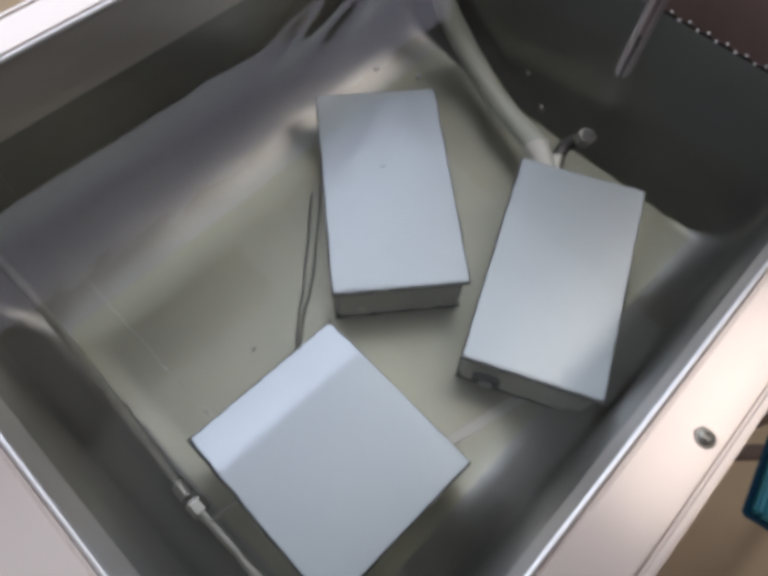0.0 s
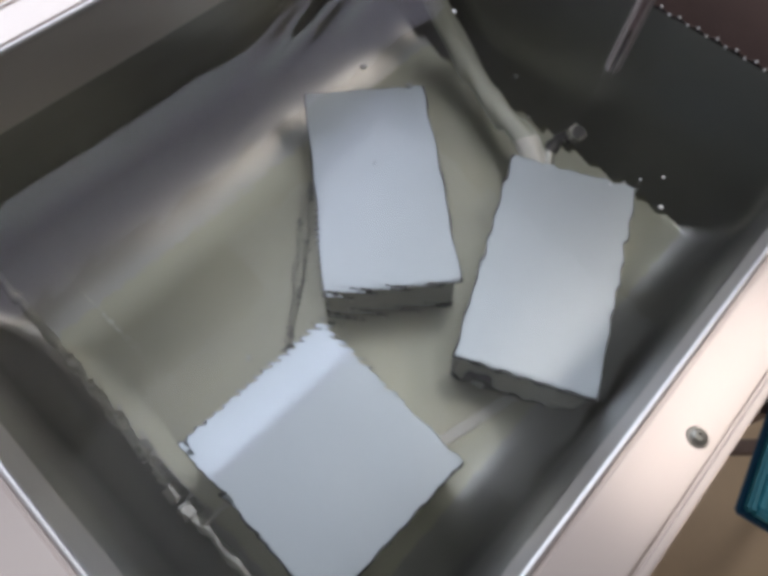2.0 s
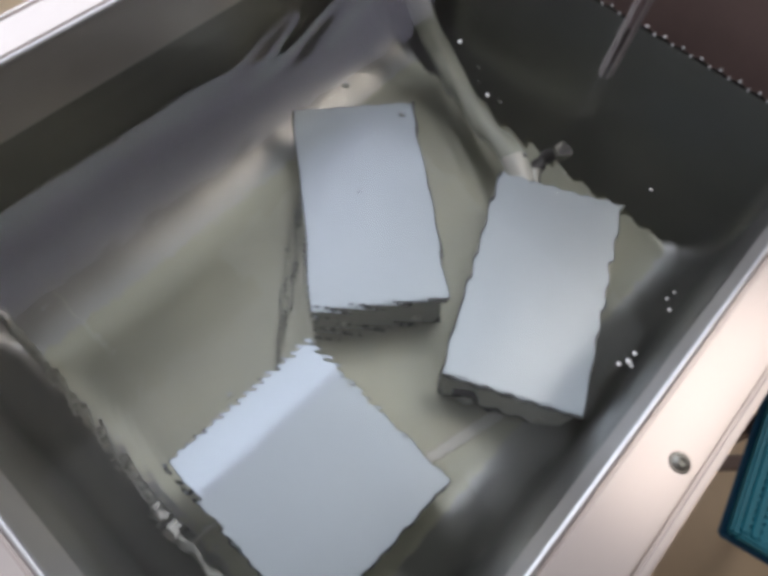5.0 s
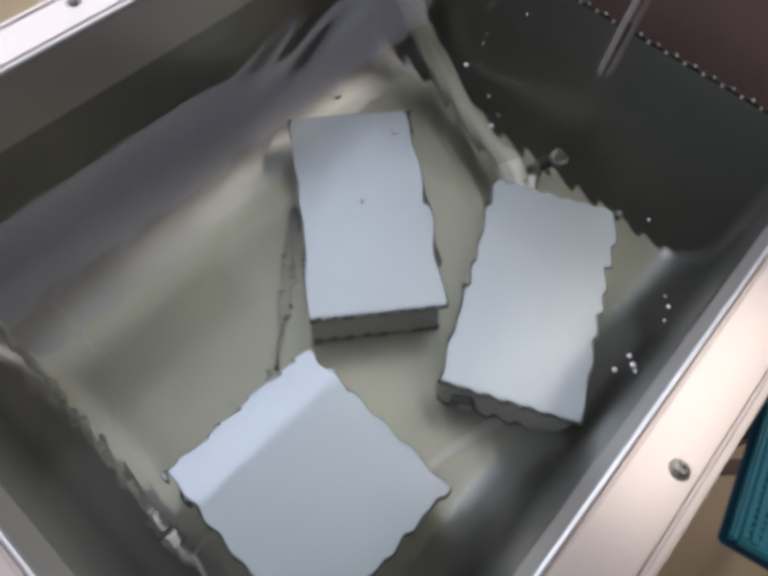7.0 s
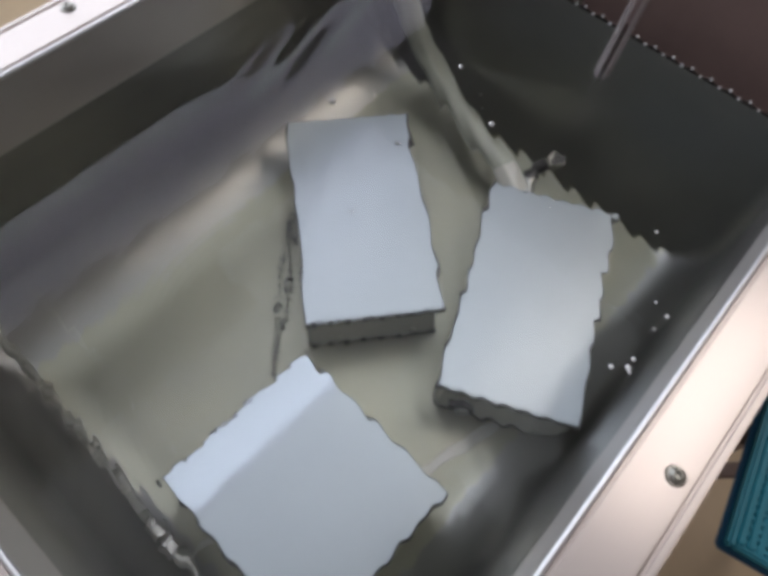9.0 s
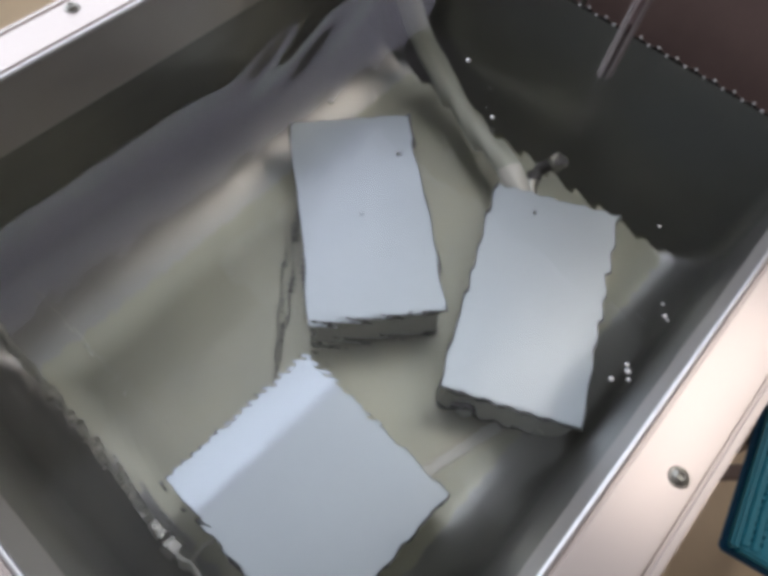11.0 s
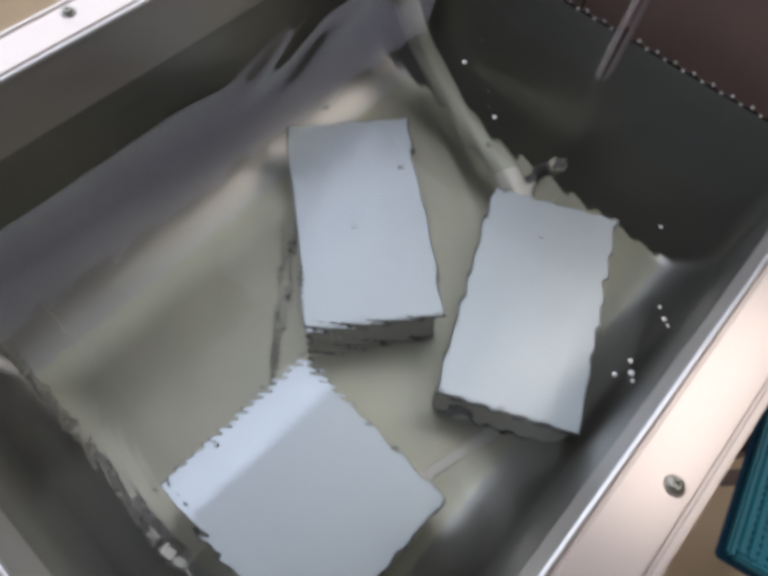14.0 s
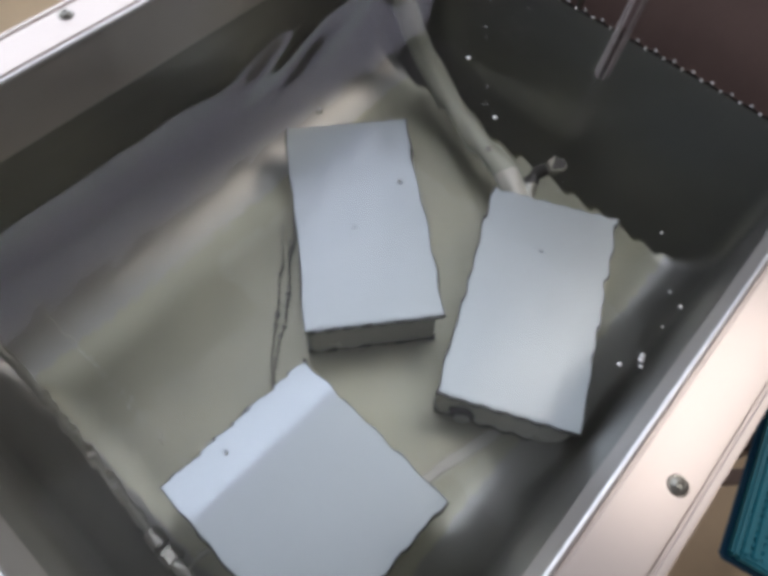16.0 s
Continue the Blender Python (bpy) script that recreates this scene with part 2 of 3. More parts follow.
def weir_bm(h=0.006):
    """A plate across the end with a row of pointed teeth along its top."""
    bm = bmesh.new()
    top, k = [], 0
    while Y0 + 0.003 + k * PITCH / 2 < Y1 - 0.002:
        top.append((Y0 + 0.003 + k * PITCH / 2, ZW + (h if k % 2 else 0.001)))
        k += 1
    m = len(top)
    for x in (X1 + 0.001, X1 + 0.0016):
        a = [bm.verts.new((x, y, z)) for y, z in top]
        b = [bm.verts.new((x, y, ZW - 0.02)) for y, z in top]
        for i in range(m - 1):
            bm.faces.new((a[i], a[i + 1], b[i + 1], b[i]))
    bm.verts.ensure_lookup_table()
    for i in range(m - 1):
        bm.faces.new((bm.verts[i], bm.verts[i + 1], bm.verts[2 * m + i + 1], bm.verts[2 * m + i]))
    bmesh.ops.recalc_face_normals(bm, faces=bm.faces[:])
    return bm, top


bm, weir_top = weir_bm()
weir = part("weir_plate", bm, DARKWALL, tank, "overflow weir with a toothed edge", smooth=False)
bm = bmesh.new()
bmesh.ops.create_icosphere(bm, subdivisions=2, radius=0.0022)
drop_mesh = bpy.data.meshes.new("weir_bead")
bm.to_mesh(drop_mesh)
bm.free()
drop_mesh.shade_smooth()
drop_mesh.materials.append(EDGE)
for y, z in weir_top:
    d = new("weir_bead", drop_mesh)
    d.parent = weir
    d.location = (X1 + 0.0015, y, z)
part("drain_pipe", cylinder((0.975, 0.36, -0.44), (0.975, 0.36, -0.06), 0.005, 10), BRAID, tank)
# overflow trough behind the weir, dark brown throughout
part("trough", box_bm(X1 + 0.008, XE, Y0 + 0.001, Y1 - 0.001, -0.45, -0.44), BROWN, tank, "dark brown overflow trough", smooth=False)
part("trough_wall", box_bm(XE, XE + 0.004, Y0, Y1, -0.44, -0.002), BROWN, tank, smooth=False)
part("trough_wall", box_bm(X1 + 0.008, XE, Y0 - 0.003, Y0, -0.44, -0.014), BROWN, tank, smooth=False)
part("trough_wall", box_bm(X1 + 0.008, XE, Y1, Y1 + 0.003, -0.44, -0.014), BROWN, tank, smooth=False)


def screw(x, y):
    s = empty("flange_screw", pose(x, y, 0, 0, 0, 25))
    tagged(s, "round button-head screw with washer on the rim", "screw", "screws on the rim")
    bm = bmesh.new()
    prof = [(0.0088, 0.0), (0.0088, 0.0012), (0.0070, 0.0014), (0.0068, 0.003), (0.0055, 0.0048), (0.0034, 0.0054), (0.0030, 0.0053), (0.0027, 0.0025), (0.0001, 0.0022)]
    rings = [[bm.verts.new((r * math.cos(2 * math.pi * k / 24), r * math.sin(2 * math.pi * k / 24), z)) for k in range(24)] for r, z in prof]
    for a, b in zip(rings, rings[1:]):
        for k in range(24):
            bm.faces.new((a[k], a[(k + 1) % 24], b[(k + 1) % 24], b[k]))
    bm.faces.new(rings[-1])
    part("screw_head", bm, FITTING, s)
    w = bmesh.new()
    bmesh.ops.create_cone(w, cap_ends=True, segments=24, radius1=0.0098, radius2=0.0092, depth=0.001, matrix=Matrix.Translation((0, 0, 0.0006)))
    part("washer", w, DARK, s)
    return s


screw(0.304, -0.127)
screw(0.284, 0.735)

# weld seams on floor and wall
def seam(pts, r=0.0016, mat=SEAM):
    part("weld_seam", sweep(smooth_path(pts, 0.01), r, 6), mat, tank)


BC = (Y1 - 0.105, ZF + 0.105)
seam([(0.030, Y1, -0.15), (0.029, Y1, -0.25), (0.029, Y1, ZF + 0.105)] + [(0.028, Y1 - BEND_N + BEND_N * math.cos(radians(a)), BC[1] - 0.105 * math.sin(radians(a))) for a in (22, 45, 68, 90)] + [(0.026, 0.45, ZF), (0.026, 0.32, ZF)], 0.0008)
# pale strip added to draw the lighter crease where the floor bends
strip = part("floor_strip", box_bm(-0.075, 0.075, -0.008, 0.008, 0, 0.0025, 0.001, 1), CREASE, tank, "raised pale steel strip drawing the floor crease")
strip.location, strip.rotation_euler = (0.308, 0.037, ZF), (0, 0, radians(-15))


# ---- transducer boxes ----
def transducer_box(cx, cy, w, l, h, rz, label, fold=0.0, port=False):
    """w across, l along its own y axis."""
    t = empty("transducer_box", pose(cx, cy, ZF, 0, 0, rz))
    tagged(t, label, "transducer box", "boxes under water")
    foot = 0.006
    part("body", box_bm(-w / 2 + 0.003, w / 2 - 0.003, -l / 2 + 0.003, l / 2 - 0.003, foot, h - 0.004 - fold * 0.06, 0.006, 3), BOXSIDE, t, "dull steel sides")
    bm = box_bm(-w / 2, w / 2, -l / 2, l / 2, h - 0.004, h, 0.0018, 2)
    if fold:      # the last stretch of the face bends down a little
        bm.free()
        bm = bmesh.new()
        ys = [-l / 2 + l * i / 60 for i in range(61)]
        rows = []
        for y in ys:
            k = max(0.0, y - (l / 2 - 0.078))
            z = h - fold * (k * k / 0.05 if k < 0.025 else k - 0.0125)
            rows.append([bm.verts.new(q) for q in ((-w / 2, y, z - 0.004), (-w / 2, y, z - 0.0012), (-w / 2 + 0.0012, y, z), (w / 2 - 0.0012, y, z), (w / 2, y, z - 0.0012), (w / 2, y, z - 0.004))])
        for a, b in zip(rows, rows[1:]):
            for i in range(6):
                bm.faces.new((a[i], a[(i + 1) % 6], b[(i + 1) % 6], b[i]))
        bm.faces.new(rows[0])
        bm.faces.new(rows[-1])
        bmesh.ops.recalc_face_normals(bm, faces=bm.faces[:])
    part("top_plate", bm, BOXTOP, t, "bright satin steel radiating face")
    # dark band added to draw the halo along the edges of the face
    part("dark_outline", box_bm(-w / 2 - 0.0028, w / 2 + 0.0028, -l / 2 - 0.0028, l / 2 + 0.0028, h - 0.011 - fold * 0.06, h - 0.0045 - fold * 0.055, 0.001, 1), DARK, t, "thin dark band drawing the outline of the face")
    part("base_frame", box_bm(-w / 2 + 0.001, w / 2 - 0.001, -l / 2 + 0.001, l / 2 - 0.001, foot - 0.001, foot + 0.007, 0.002, 1), DARK, t, "dark base frame")
    for k in (-0.3, 0.3):
        part("clip", box_bm(k * w - 0.008, k * w + 0.008, -l / 2 - 0.002, -l / 2 + 0.004, 0.028, 0.042, 0.002, 1), BOXSIDE, t)
    part("foot", cylinder((0.02, -l / 2 + 0.012, 0), (0.02, -l / 2 + 0.012, foot + 0.002), 0.010, 14), DARK, t)
    if port:
        part("cable_port", cylinder((-0.055, -l / 2 - 0.006, 0.052), (-0.055, -l / 2 + 0.006, 0.052), 0.021, 20), DARK, t, "dark round cable port")
        part("port_plug", cylinder((-0.055, -l / 2 - 0.010, 0.052), (-0.055, -l / 2, 0.052), 0.011, 6), BRAID, t)
    for sx in (-1, 1):
        for sy in (-1, 1):
            part("foot", cylinder((sx * (w / 2 - 0.03), sy * (l / 2 - 0.03), 0), (sx * (w / 2 - 0.03), sy * (l / 2 - 0.03), foot + 0.002), 0.011, 14), DARK, t)
    return t


HB = 0.133
transducer_box(0.104, 0.152, 0.245, 0.273, HB, -1.8, "squarish bright steel box lying under water beside a hose", 0.185)
transducer_box(0.459, 0.389, 0.203, 0.368, HB, -39.4, "long bright steel box standing on the tank floor")
transducer_box(0.531, 0.099, 0.200, 0.360, HB, -64.9, "long bright steel box joined to a pale hose", port=True)

# ---- water ----
def grid_mesh(name, x0, x1, y0, y1, step, z, height, floor_gap=None):
    nx, ny = int((x1 - x0) / step) + 1, int((y1 - y0) / step) + 1
    xs, ys = np.linspace(x0, x1, nx), np.linspace(y0, y1, ny)
    gx, gy = np.meshgrid(xs, ys)
    gz = z + height(gx, gy)
    v = np.stack([gx, gy, gz], -1).reshape(-1, 3)
    i = np.arange((ny - 1) * nx).reshape(ny - 1, nx)[:, :-1].ravel()
    f = np.stack([i, i + 1, i + nx + 1, i + nx], 1)
    if floor_gap is not None:
        k = len(v)
        v = np.vstack([v, [(x0, y0, z - floor_gap), (x1, y0, z - floor_gap), (x1, y1, z - floor_gap), (x0, y1, z - floor_gap)]])
        f = np.vstack([f, [(k + 3, k + 2, k + 1, k)]])
    me = bpy.data.meshes.new(name)
    me.from_pydata(v.tolist(), [], f.tolist())
    me.shade_smooth()
    return me


def surface_swell(x, y):
    h = 0 * x
    rng = random.Random(4)
    for k in range(7):
        a, lam = rng.uniform(0, math.pi), rng.uniform(0.05, 0.13)
        h += 0.0015 * lam / 6.283 * np.sin((x * math.cos(a) + y * math.sin(a)) * 6.283 / lam + rng.uniform(0, 6.28))
    for k in range(6):
        a, lam = rng.uniform(0, math.pi), rng.uniform(0.018, 0.032)
        h += 0.003 * lam / 6.283 * np.sin((x * math.cos(a) + y * math.sin(a)) * 6.283 / lam + rng.uniform(0, 6.28))
    h += 0.15 * 0.06 / 6.283 * np.exp(-(((x - 0.50) / 0.10) ** 2 + ((y - 0.585) / 0.045) ** 2)) * np.sin((0.35 * x - 0.94 * y) * 6.283 / 0.06 + 0.6)
    return h


RD, SD = (0.773, 0.635), (0.635, -0.773)     # the ways along which ripples and swell run
SLIDE = (0.53, 0.848)                        # the way along which the ripple sheets slide
LAM, LAM2 = 0.0084, 0.030


def ripple_field(x, y):
    p, q = x * RD[0] + y * RD[1], x * SD[0] + y * SD[1]
    cx, cy = 0.16, 0.26
    p0, q0 = cx * RD[0] + cy * RD[1], cx * SD[0] + cy * SD[1]
    env = np.exp(-(((p - p0) / 0.14) ** 2 + ((q - q0) / 0.13) ** 2)) + 0.08
    rim = np.clip((x - X0 - 0.03) / 0.05, 0, 1) * np.clip((X1 - 0.03 - x) / 0.05, 0, 1) * np.clip((y - Y0 - 0.03) / 0.05, 0, 1) * np.clip((Y1 - 0.03 - y) / 0.05, 0, 1)
    bow = 2.6 * np.sin(q * 8 + 0.5) + 0.5 * np.sin(q * 17 + p * 5)
    h = 0.120 * LAM / 6.283 * env * np.sin(p * 6.283 / LAM + bow) * (0.65 + 0.4 * np.sin(q * 6.283 / 0.0125 + 2.0 * np.sin(p * 21) + 0.9 * np.sin(p * 67 + q * 31)))
    fx, fy = x - 0.21, y - 0.21
    far = np.hypot(fx, fy)
    side = np.clip(-(fx * 0.6 - fy * 0.8) / (far + 0.02), 0, 1)      # the arcs run towards the back wall
    h += 0.130 * LAM / 6.283 * side * np.exp(-((far - 0.17) / 0.08) ** 2) * np.sin(far * 6.283 / 0.0095 + 0.8 * np.sin(9 * np.arctan2(fy, fx)))
    h += 0.034 * LAM2 / 6.283 * (np.sin(q * 6.283 / LAM2 + 2.4 * np.sin(p * 19) + 1.2 * np.sin(p * 47 + q * 20)) + 0.7 * np.sin((q + 0.3 * p) * 6.283 / 0.021 + 1.0 + np.sin(p * 33)) + 0.5 * np.sin((q - 0.5 * p) * 6.283 / 0.047))
    return h * rim


me = grid_mesh("water", X0 + 0.002, X1, Y0 + 0.002, Y1 - 0.002, 0.0026, ZW, surface_swell)
me.materials.append(WATER)
water = tagged(new("water", me), "clear greenish water surface filling the steel tank", "water", kind="structure")
water.visible_shadow = False
ripples = []
for sign, dz in ((1, -0.003), (-1, -0.0043)):
    me = grid_mesh("water_ripple", X0 + 0.03, X1 - 0.03, Y0 + 0.03, Y1 - 0.03, 0.0015, ZW + dz, lambda x, y: sign * ripple_field(x - (0.00066 * RD[0] if sign < 0 else 0), y - (0.00066 * RD[1] if sign < 0 else 0)), 0.0007)
    me.materials.append(RIPPLE)
    ob = tagged(new("water_ripple", me), "fine ripples running over the clear water", "water", kind="structure")
    ob.visible_shadow = False
    ripples.append(ob)

# ---- hoses and tubes ----
def hose_thing(name, pts, r, mat, label, corrugated=False):
    t = empty(name)
    tagged(t, label, "hose")
    p = smooth_path(pts, 0.0022 if corrugated else 0.008)
    part("tube", sweep(p, (lambda i: r * (1 + 0.2 * math.cos(i * math.pi / 1.5))) if corrugated else r, 14), mat, t)
    return t


hose_thing("pale_hose", [(0.752, 0.592, -0.06), (0.758, 0.587, -0.11), (0.768, 0.579, -0.19), (0.786, 0.563, -0.30), (0.788, 0.520, -0.37), (0.764, 0.436, -0.405), (0.736, 0.355, -0.405), (0.715, 0.275, -0.40)], 0.0215, PALE, "pale grey-green plastic hose lying in the tank")
flex = hose_thing("corrugated_hose", [(-0.042, 0.665, -0.20), (-0.043, 0.640, -0.28), (-0.044, 0.612, -0.37), (-0.048, 0.560, -0.42), (-0.052, 0.465, -0.435), (-0.057, 0.347, -0.435), (-0.062, 0.266, -0.430)], 0.0062, BRAID, "corrugated steel hose with nickel fittings along the tank wall", True)
part("ferrule", cylinder((-0.062, 0.275, -0.425), (-0.062, 0.250, -0.425), 0.011, 12), FITTING, flex)
part("hex_nut", cylinder((-0.062, 0.243, -0.425), (-0.062, 0.222, -0.425), 0.013, 6), FITTING, flex)
part("pipe", cylinder((-0.062, 0.222, -0.425), (-0.060, -0.0, -0.425), 0.007, 12), BRAID, flex)
part("bracket", cylinder((-0.062, 0.205, -0.42), (-0.016, 0.201, -0.42), 0.003, 8), FITTING, flex)

pale = bpy.data.objects["pale_hose"]
part("hose_end", cylinder((0.716, 0.278, -0.40), (0.684, 0.226, -0.402), 0.023, 14, 0.016), PALEEND, pale, "pale tapered hose end")
gland = empty("cable_gland")
tagged(gland, "nickel cable gland with a hex nut behind a steel box", "cable gland")
part("stem", cylinder((0.676, 0.214, -0.405), (0.722, 0.236, -0.40), 0.013, 14), BRAID, gland)
part("elbow", sweep(smooth_path([(0.722, 0.236, -0.40), (0.745, 0.24, -0.398), (0.757, 0.232, -0.385), (0.762, 0.222, -0.37)], 0.004), 0.012, 12), DARK, gland)
part("hex_nut", cylinder((0.762, 0.222, -0.375), (0.764, 0.218, -0.352), 0.016, 6), BRAID, gland)
part("cable_core", cylinder((0.764, 0.218, -0.353), (0.764, 0.218, -0.3505), 0.013, 14), DARK, gland)
# thin bars added to draw the dark reflection of the box side in the floor
for k, dx in enumerate((0.0, 0.020)):
    c = empty("cable")
    tagged(c, "thin dark line drawing a box reflection on the tank floor", "cable", "cables on the tank floor")
    pts = [(0.400 + dx, 0.510, ZF + 0.004), (0.340 + dx, 0.455, ZF + 0.004), (0.272 + dx, 0.393, ZF + 0.004), (0.225 + 0.6 * dx, 0.355, ZF + 0.004), (0.188 + 0.3 * dx, 0.320, ZF + 0.004)]
    part("core", sweep(smooth_path(pts, 0.01), 0.0022, 8), FLOORLINE, c)

# ---- bubbles ----
bm = bmesh.new()
bmesh.ops.create_icosphere(bm, subdivisions=3, radius=1.0)
for v in bm.verts:
    v.co.z *= 0.6
bubble_mesh = bpy.data.meshes.new("bubble")
bm.to_mesh(bubble_mesh)
bm.free()
bubble_mesh.shade_smooth()
bubble_mesh.materials.append(WATER)
# second copy in polished steel, which puts white glints on the water
glint_foam_mesh = bubble_mesh.copy()
glint_foam_mesh.materials[0] = EDGE
bubbles = []
# each bubble's radius in millimetres, whether it is foam, and its drift: seconds, x, y and depth under the surface
DRIFT = [(r, False, [(0, x, y, 0), (16, x2, y2, 0)]) for x, y, x2, y2, r in ((0.493, 0.455, 0.46, 0.47, 5), (0.52, 0.40, 0.45, 0.31, 4.5), (0.60, 0.25, 0.49, 0.11, 3), (0.64, 0.30, 0.57, 0.26, 4), (0.10, 0.25, 0.06, 0.21, 3), (0.38, 0.33, 0.35, 0.30, 3.2))]
# foam rises behind the far box and gathers along the tank wall
for k, (r, x, y, x2, y2) in enumerate(((3.6, 0.402, -0.056, 0.428, -0.053), (2.8, 0.414, -0.050, 0.437, -0.049), (3.0, 0.396, -0.049, 0.409, -0.040), (2.4, 0.408, -0.062, 0.420, -0.058), (2.6, 0.502, -0.051, 0.516, -0.050), (2.0, 0.512, -0.046, 0.525, -0.035), (1.8, 0.56, -0.045, 0.48, -0.052), (2.2, 0.661, 0.081, 0.60, 0.02))):
    DRIFT.append((r, True, [(0, 0.712 + 0.002 * (k % 3), 0.168 + 0.003 * k, 0.374), (1.3 + 0.1 * k, 0.712 + 0.002 * (k % 3), 0.168 + 0.003 * k, 0.374), (1.9 + 0.1 * k, 0.69, 0.06, 0.10), (2.3 + 0.1 * k, x + 0.03, y, 0), (3, x, y, 0), (8, x2, y2, 0), (12.5, (x + x2) / 2 - 0.006, y2, 0), (16, x2 + 0.02, y2, 0)]))
# clear bubbles drift in from the corner along the pale hose
for k, (r, x, y) in enumerate(((3.2, 0.784, 0.429), (2.6, 0.729, 0.396), (3.0, 0.705, 0.383), (3.6, 0.650, 0.372), (2.8, 0.625, 0.315), (3.4, 0.589, 0.274), (2.2, 0.816, 0.376), (2.4, 0.600, 0.296))):
    DRIFT.append((r, k in (3, 5), [(0, x + 0.10, y + 0.22, 0), (1.5, x + 0.09, y + 0.20, 0), (3.5, x + 0.045, y + 0.07, 0), (6.5, x, y, 0), (11, x + 0.02, y + 0.012, 0), (16, x + 0.035, y + 0.015, 0)]))
for r, foam, rows in DRIFT:
    b = new("bubble", glint_foam_mesh if foam else bubble_mesh)
    b.scale = (r / 1000, r / 1000, r / 1000)
    b.location = (rows[0][1], rows[0][2], ZW + 0.001 - rows[0][3])
    b.visible_shadow = False
    tagged(b, "small foam bubble on the water, its glint put into polished steel" if foam else "small clear bubble floating on the water", "bubble", "bubbles on the water")
    bubbles.append(b)

# ---- clear tube over the overflow ----
m = bpy.data.materials.new("clear_pink_tube")
m.use_nodes = True
n, l = m.node_tree.nodes, m.node_tree.links
n.remove(n["Principled BSDF"])
tr, gl, lw, mx = n.new("ShaderNodeBsdfTransparent"), n.new("ShaderNodeBsdfGlossy"), n.new("ShaderNodeLayerWeight"), n.new("ShaderNodeMixShader")
tr.inputs["Color"].default_value = (0.86, 0.80, 0.80, 1)
gl.inputs["Roughness"].default_value = 0.18
lw.inputs["Blend"].default_value = 0.35
l.new(lw.outputs["Facing"], mx.inputs[0])
l.new(tr.outputs[0], mx.inputs[1])
l.new(gl.outputs[0], mx.inputs[2])
l.new(mx.outputs[0], n["Material Output"].inputs["Surface"])
tube = empty("clear_tube", pose(0.82, 0.226, ZW))
tagged(tube, "clear pinkish plastic tube hanging into the water", "tube")


def pipe_bm(r, wall_t, z0, z1, n=20):
    bm = bmesh.new()
    prof = [(r, z0), (r, z1), (r - wall_t, z1), (r - wall_t, z0)]
    rings = [[bm.verts.new((q * math.cos(2 * math.pi * k / n), q * math.sin(2 * math.pi * k / n), z)) for k in range(n)] for q, z in prof]
    for a, b in zip(rings, rings[1:] + rings[:1]):
        for k in range(n):
            bm.faces.new((a[k], a[(k + 1) % n], b[(k + 1) % n], b[k]))
    bmesh.ops.recalc_face_normals(bm, faces=bm.faces[:])
    return bm


part("sleeve", pipe_bm(0.010, 0.002, -0.02, 0.42), m, tube)
part("inner_line", sweep([Vector((0.002, 0, 0.075)), Vector((0.002, 0.001, 0.2)), Vector((0.002, 0, 0.42))], 0.0068, 10), RIB, tube, "pale inner line")

for turn in (110, 165, 230, 290):
    q = Vector((0.0098 * math.cos(radians(turn)), 0.0098 * math.sin(radians(turn)), 0))
    part("rib", sweep([q + Vector((0, 0, z)) for z in (-0.02, 0.2, 0.42)], 0.0015, 8), RIB, tube, "pale rib along the tube")

# ---- surroundings ----
def basket():
    """An upturned perforated tray: stepped rim, ridges and a grid of slots on top."""
    t = empty("basket", pose(0.322, -0.217, -0.107, 0, 0, 11))
    tagged(t, "teal perforated plastic basket upturned on a brown stand", "basket")
    L, W, H = 0.33, 0.25, 0.020
    part("rim", box_bm(0, L, -W, 0, 0, 0.007, 0.003, 3), TEALDARK, t, "dark blue rim")
    for q in ((0.008, L - 0.008, -0.014, -0.008), (0.008, L - 0.008, -W + 0.008, -W + 0.014), (0.008, 0.014, -W + 0.014, -0.014), (L - 0.014, L - 0.008, -W + 0.014, -0.014)):
        part("side_wall", box_bm(*q, 0.007, H - 0.004, 0.001), TEAL, t)
    for q in ((0.004, L - 0.004, -0.011, -0.004), (0.004, L - 0.004, -W + 0.004, -W + 0.011), (0.004, 0.011, -W + 0.011, -0.011), (L - 0.011, L - 0.004, -W + 0.011, -0.011)):
        part("top_border", box_bm(*q, H - 0.012, H, 0.0025, 2), TEAL, t)
    y = -0.0165
    k = 0
    while y > -W + 0.013:
        part("slat", box_bm(0.010, L - 0.010, y - 0.0037, y + 0.0037, H - 0.008, H - 0.002 + (0.002 if k < 2 else 0), 0.0012, 1), TEAL, t, smooth=False)
        y -= 0.0098
        k += 1
    x = 0.016
    while x < L - 0.012:
        part("cross_bar", box_bm(x - 0.0022, x + 0.0022, -W + 0.010, -0.010, H - 0.0075, H - 0.0024), TEAL, t, smooth=False)
        x += 0.0085
    part("inner_floor", box_bm(0.014, L - 0.014, -W + 0.014, -0.014, 0.007, 0.010), TEALDARK, t, smooth=False)
    return t


basket()


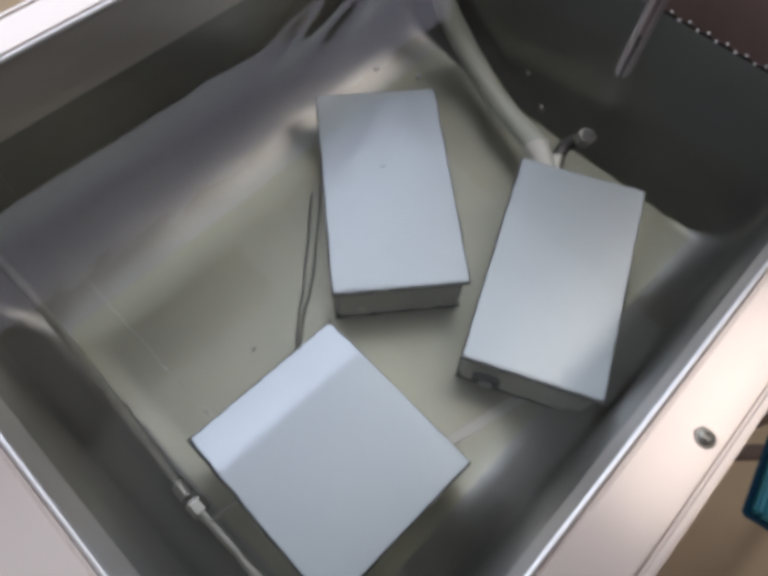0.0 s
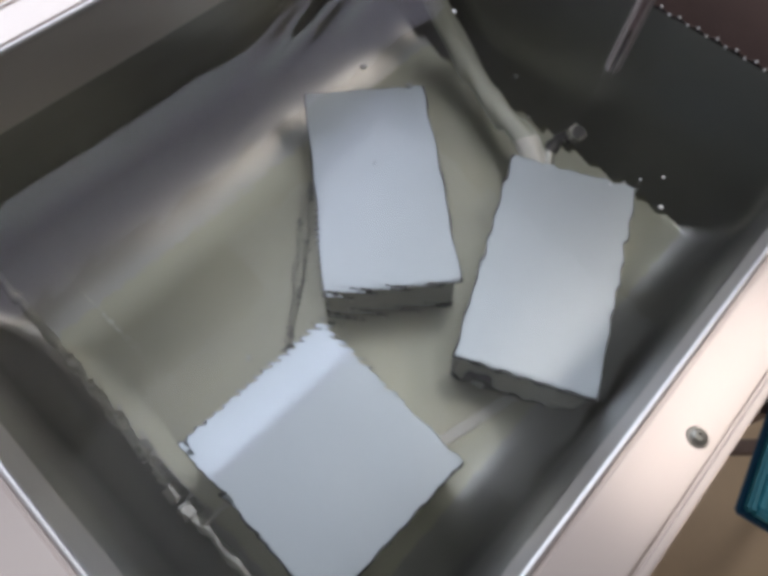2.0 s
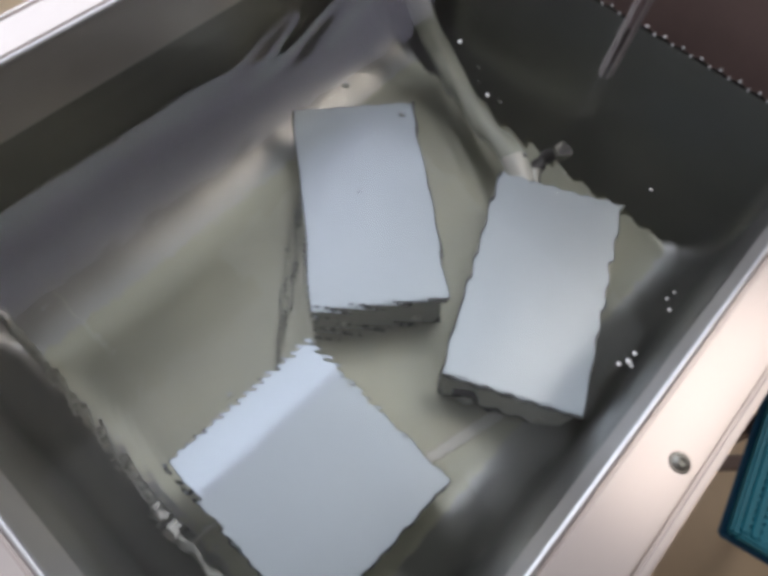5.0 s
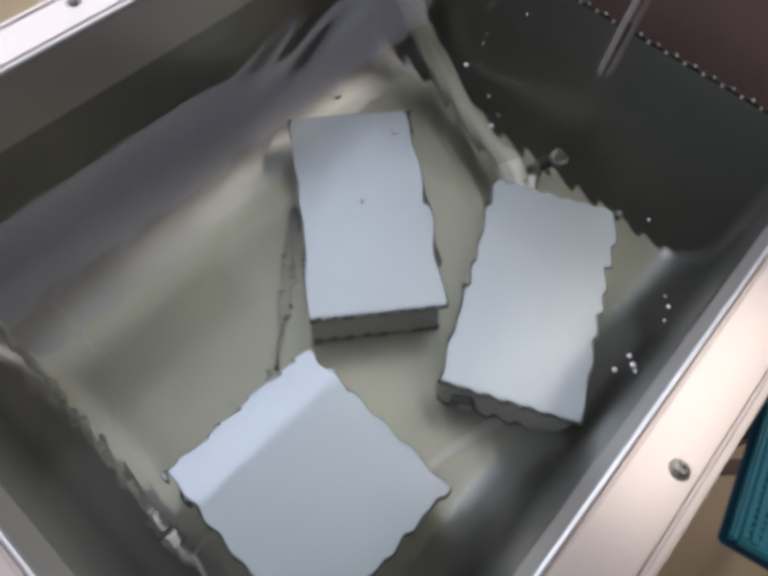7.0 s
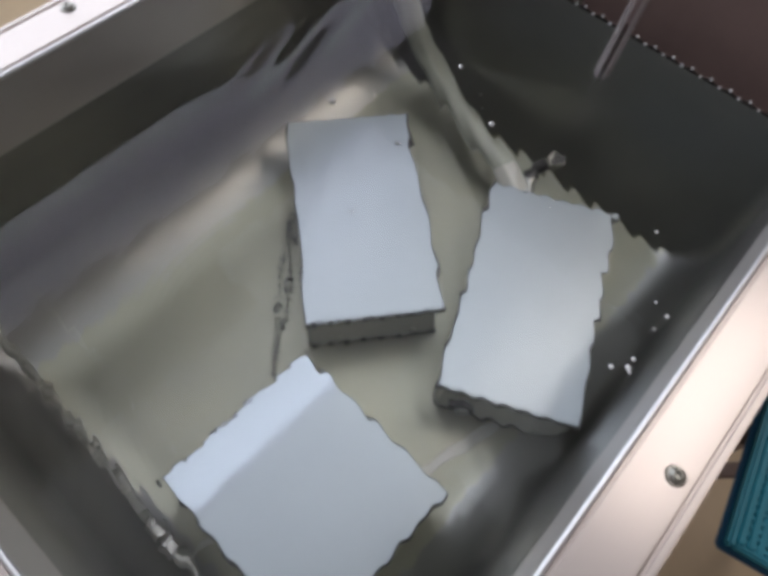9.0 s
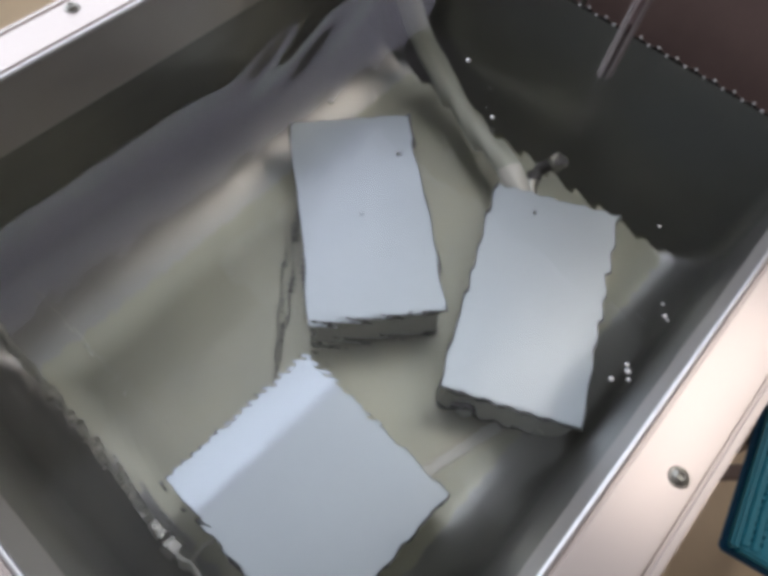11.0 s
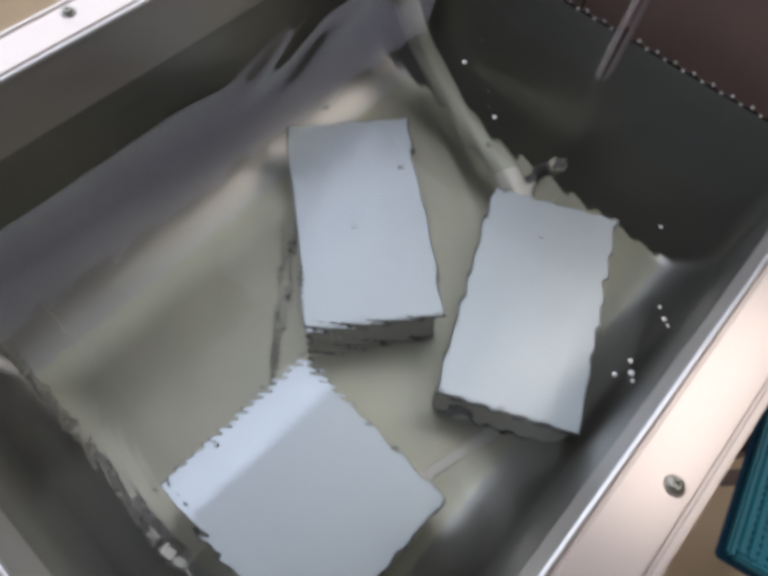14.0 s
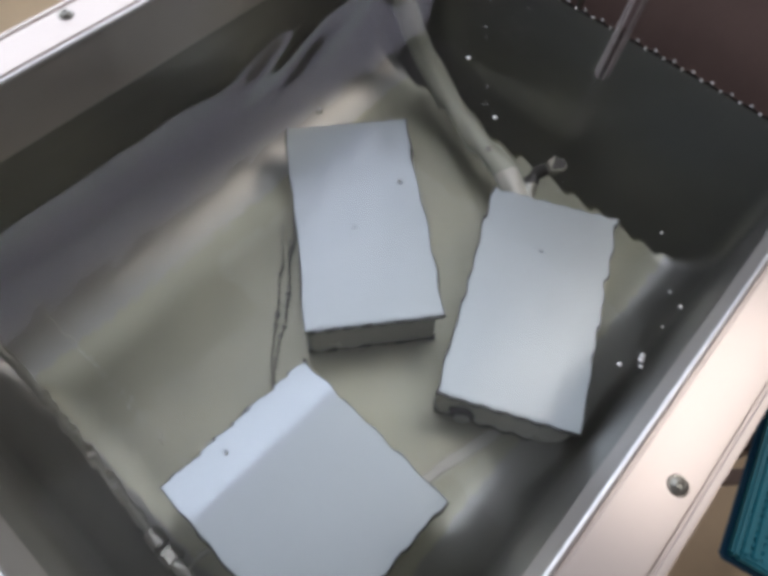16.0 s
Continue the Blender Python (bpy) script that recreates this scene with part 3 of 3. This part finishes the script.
def stand():
    c, d = (0.515, -0.485), 0.34
    t = empty("stand", pose(c[0], c[1], ROOM, 0, 0, -45))
    tagged(t, "brown painted metal stand holding the basket", "stand")
    h = -0.107 - ROOM
    e = d / 2 + 0.07
    part("top", box_bm(-e, e, -d / 2, d / 2, h - 0.02, h, 0.003), BROWN, t)
    for sx in (-1, 1):
        for sy in (-1, 1):
            part("leg", box_bm(sx * e - 0.012, sx * e + 0.012, sy * d / 2 - 0.012, sy * d / 2 + 0.012, 0, h - 0.02, 0.002), BROWN, t)
    for sy in (-1, 1):
        part("rail", box_bm(-e, e, sy * d / 2 - 0.002, sy * d / 2 + 0.020, -0.42 - ROOM, -0.40 - ROOM, 0.002), BROWN, t)
    return t


stand()


# ---- movement ----
def ripple_rows(sign):
    rows = []
    for i in range(0, 161):
        t = i / 10
        def ease(a, b):
            s = min(1, max(0, (t - a) / (b - a)))
            return s * s * (3 - 2 * s)
        on = ease(1.4, 2.1) * (1 - ease(4.6, 5.9)) + ease(9.6, 11.0) * (1 - ease(14.5, 14.9))
        wob = 0.03 + 0.97 * ease(1.4, 2.4)
        u = LAM / 4 * on * (0.80 + 0.2 * math.sin(t * 9.0))
        v = LAM2 / 16 * wob * (0.68 + 0.22 * math.sin(t * 3.1) + 0.12 * math.sin(t * 7.3))
        rows.append((t, pose(sign * (SLIDE[0] * u + SD[0] * v), sign * (SLIDE[1] * u + SD[1] * v), 0)))
    return rows


def motions():
    for ob, sign in zip(ripples, (1, -1)):
        walk(ob, ripple_rows(sign))
    for k, (b, (r, foam, rows)) in enumerate(zip(bubbles, DRIFT)):
        keys = [(t / 2, *[float(np.interp(t / 2, [q[0] for q in rows], [q[i] for q in rows])) for i in (1, 2, 3)]) for t in range(33)]
        walk(b, [(t, pose(x + 0.004 * math.sin(t * 1.4 + k), y + 0.003 * math.sin(t * 1.8 + 2 * k), ZW + 0.001 - d)) for t, x, y, d in keys])
    walk(tube, [(0, pose(0.785, 0.219, ZW - 0.04, 0, 2, 0)), (1.5, pose(0.785, 0.219, ZW - 0.04, 0, 2, 0)), (4.0, pose(0.79, 0.22, ZW - 0.03, 0, 5, 0)), (6.5, pose(0.812, 0.225, ZW, 0, 6, 0)), (9.0, pose(0.812, 0.226, ZW, 0, 8, 0)), (12.5, pose(0.816, 0.228, ZW, 0, 7, 0)), (16.0, pose(0.826, 0.232, ZW - 0.01, 0, 5, 0))])
    walk(water, [(t / 2, pose(0.0008 * math.sin(t * 1.7), 0.0008 * math.cos(t * 1.3), 0.0004 * math.sin(t * 2.1))) for t in range(0, 33)])


motions()
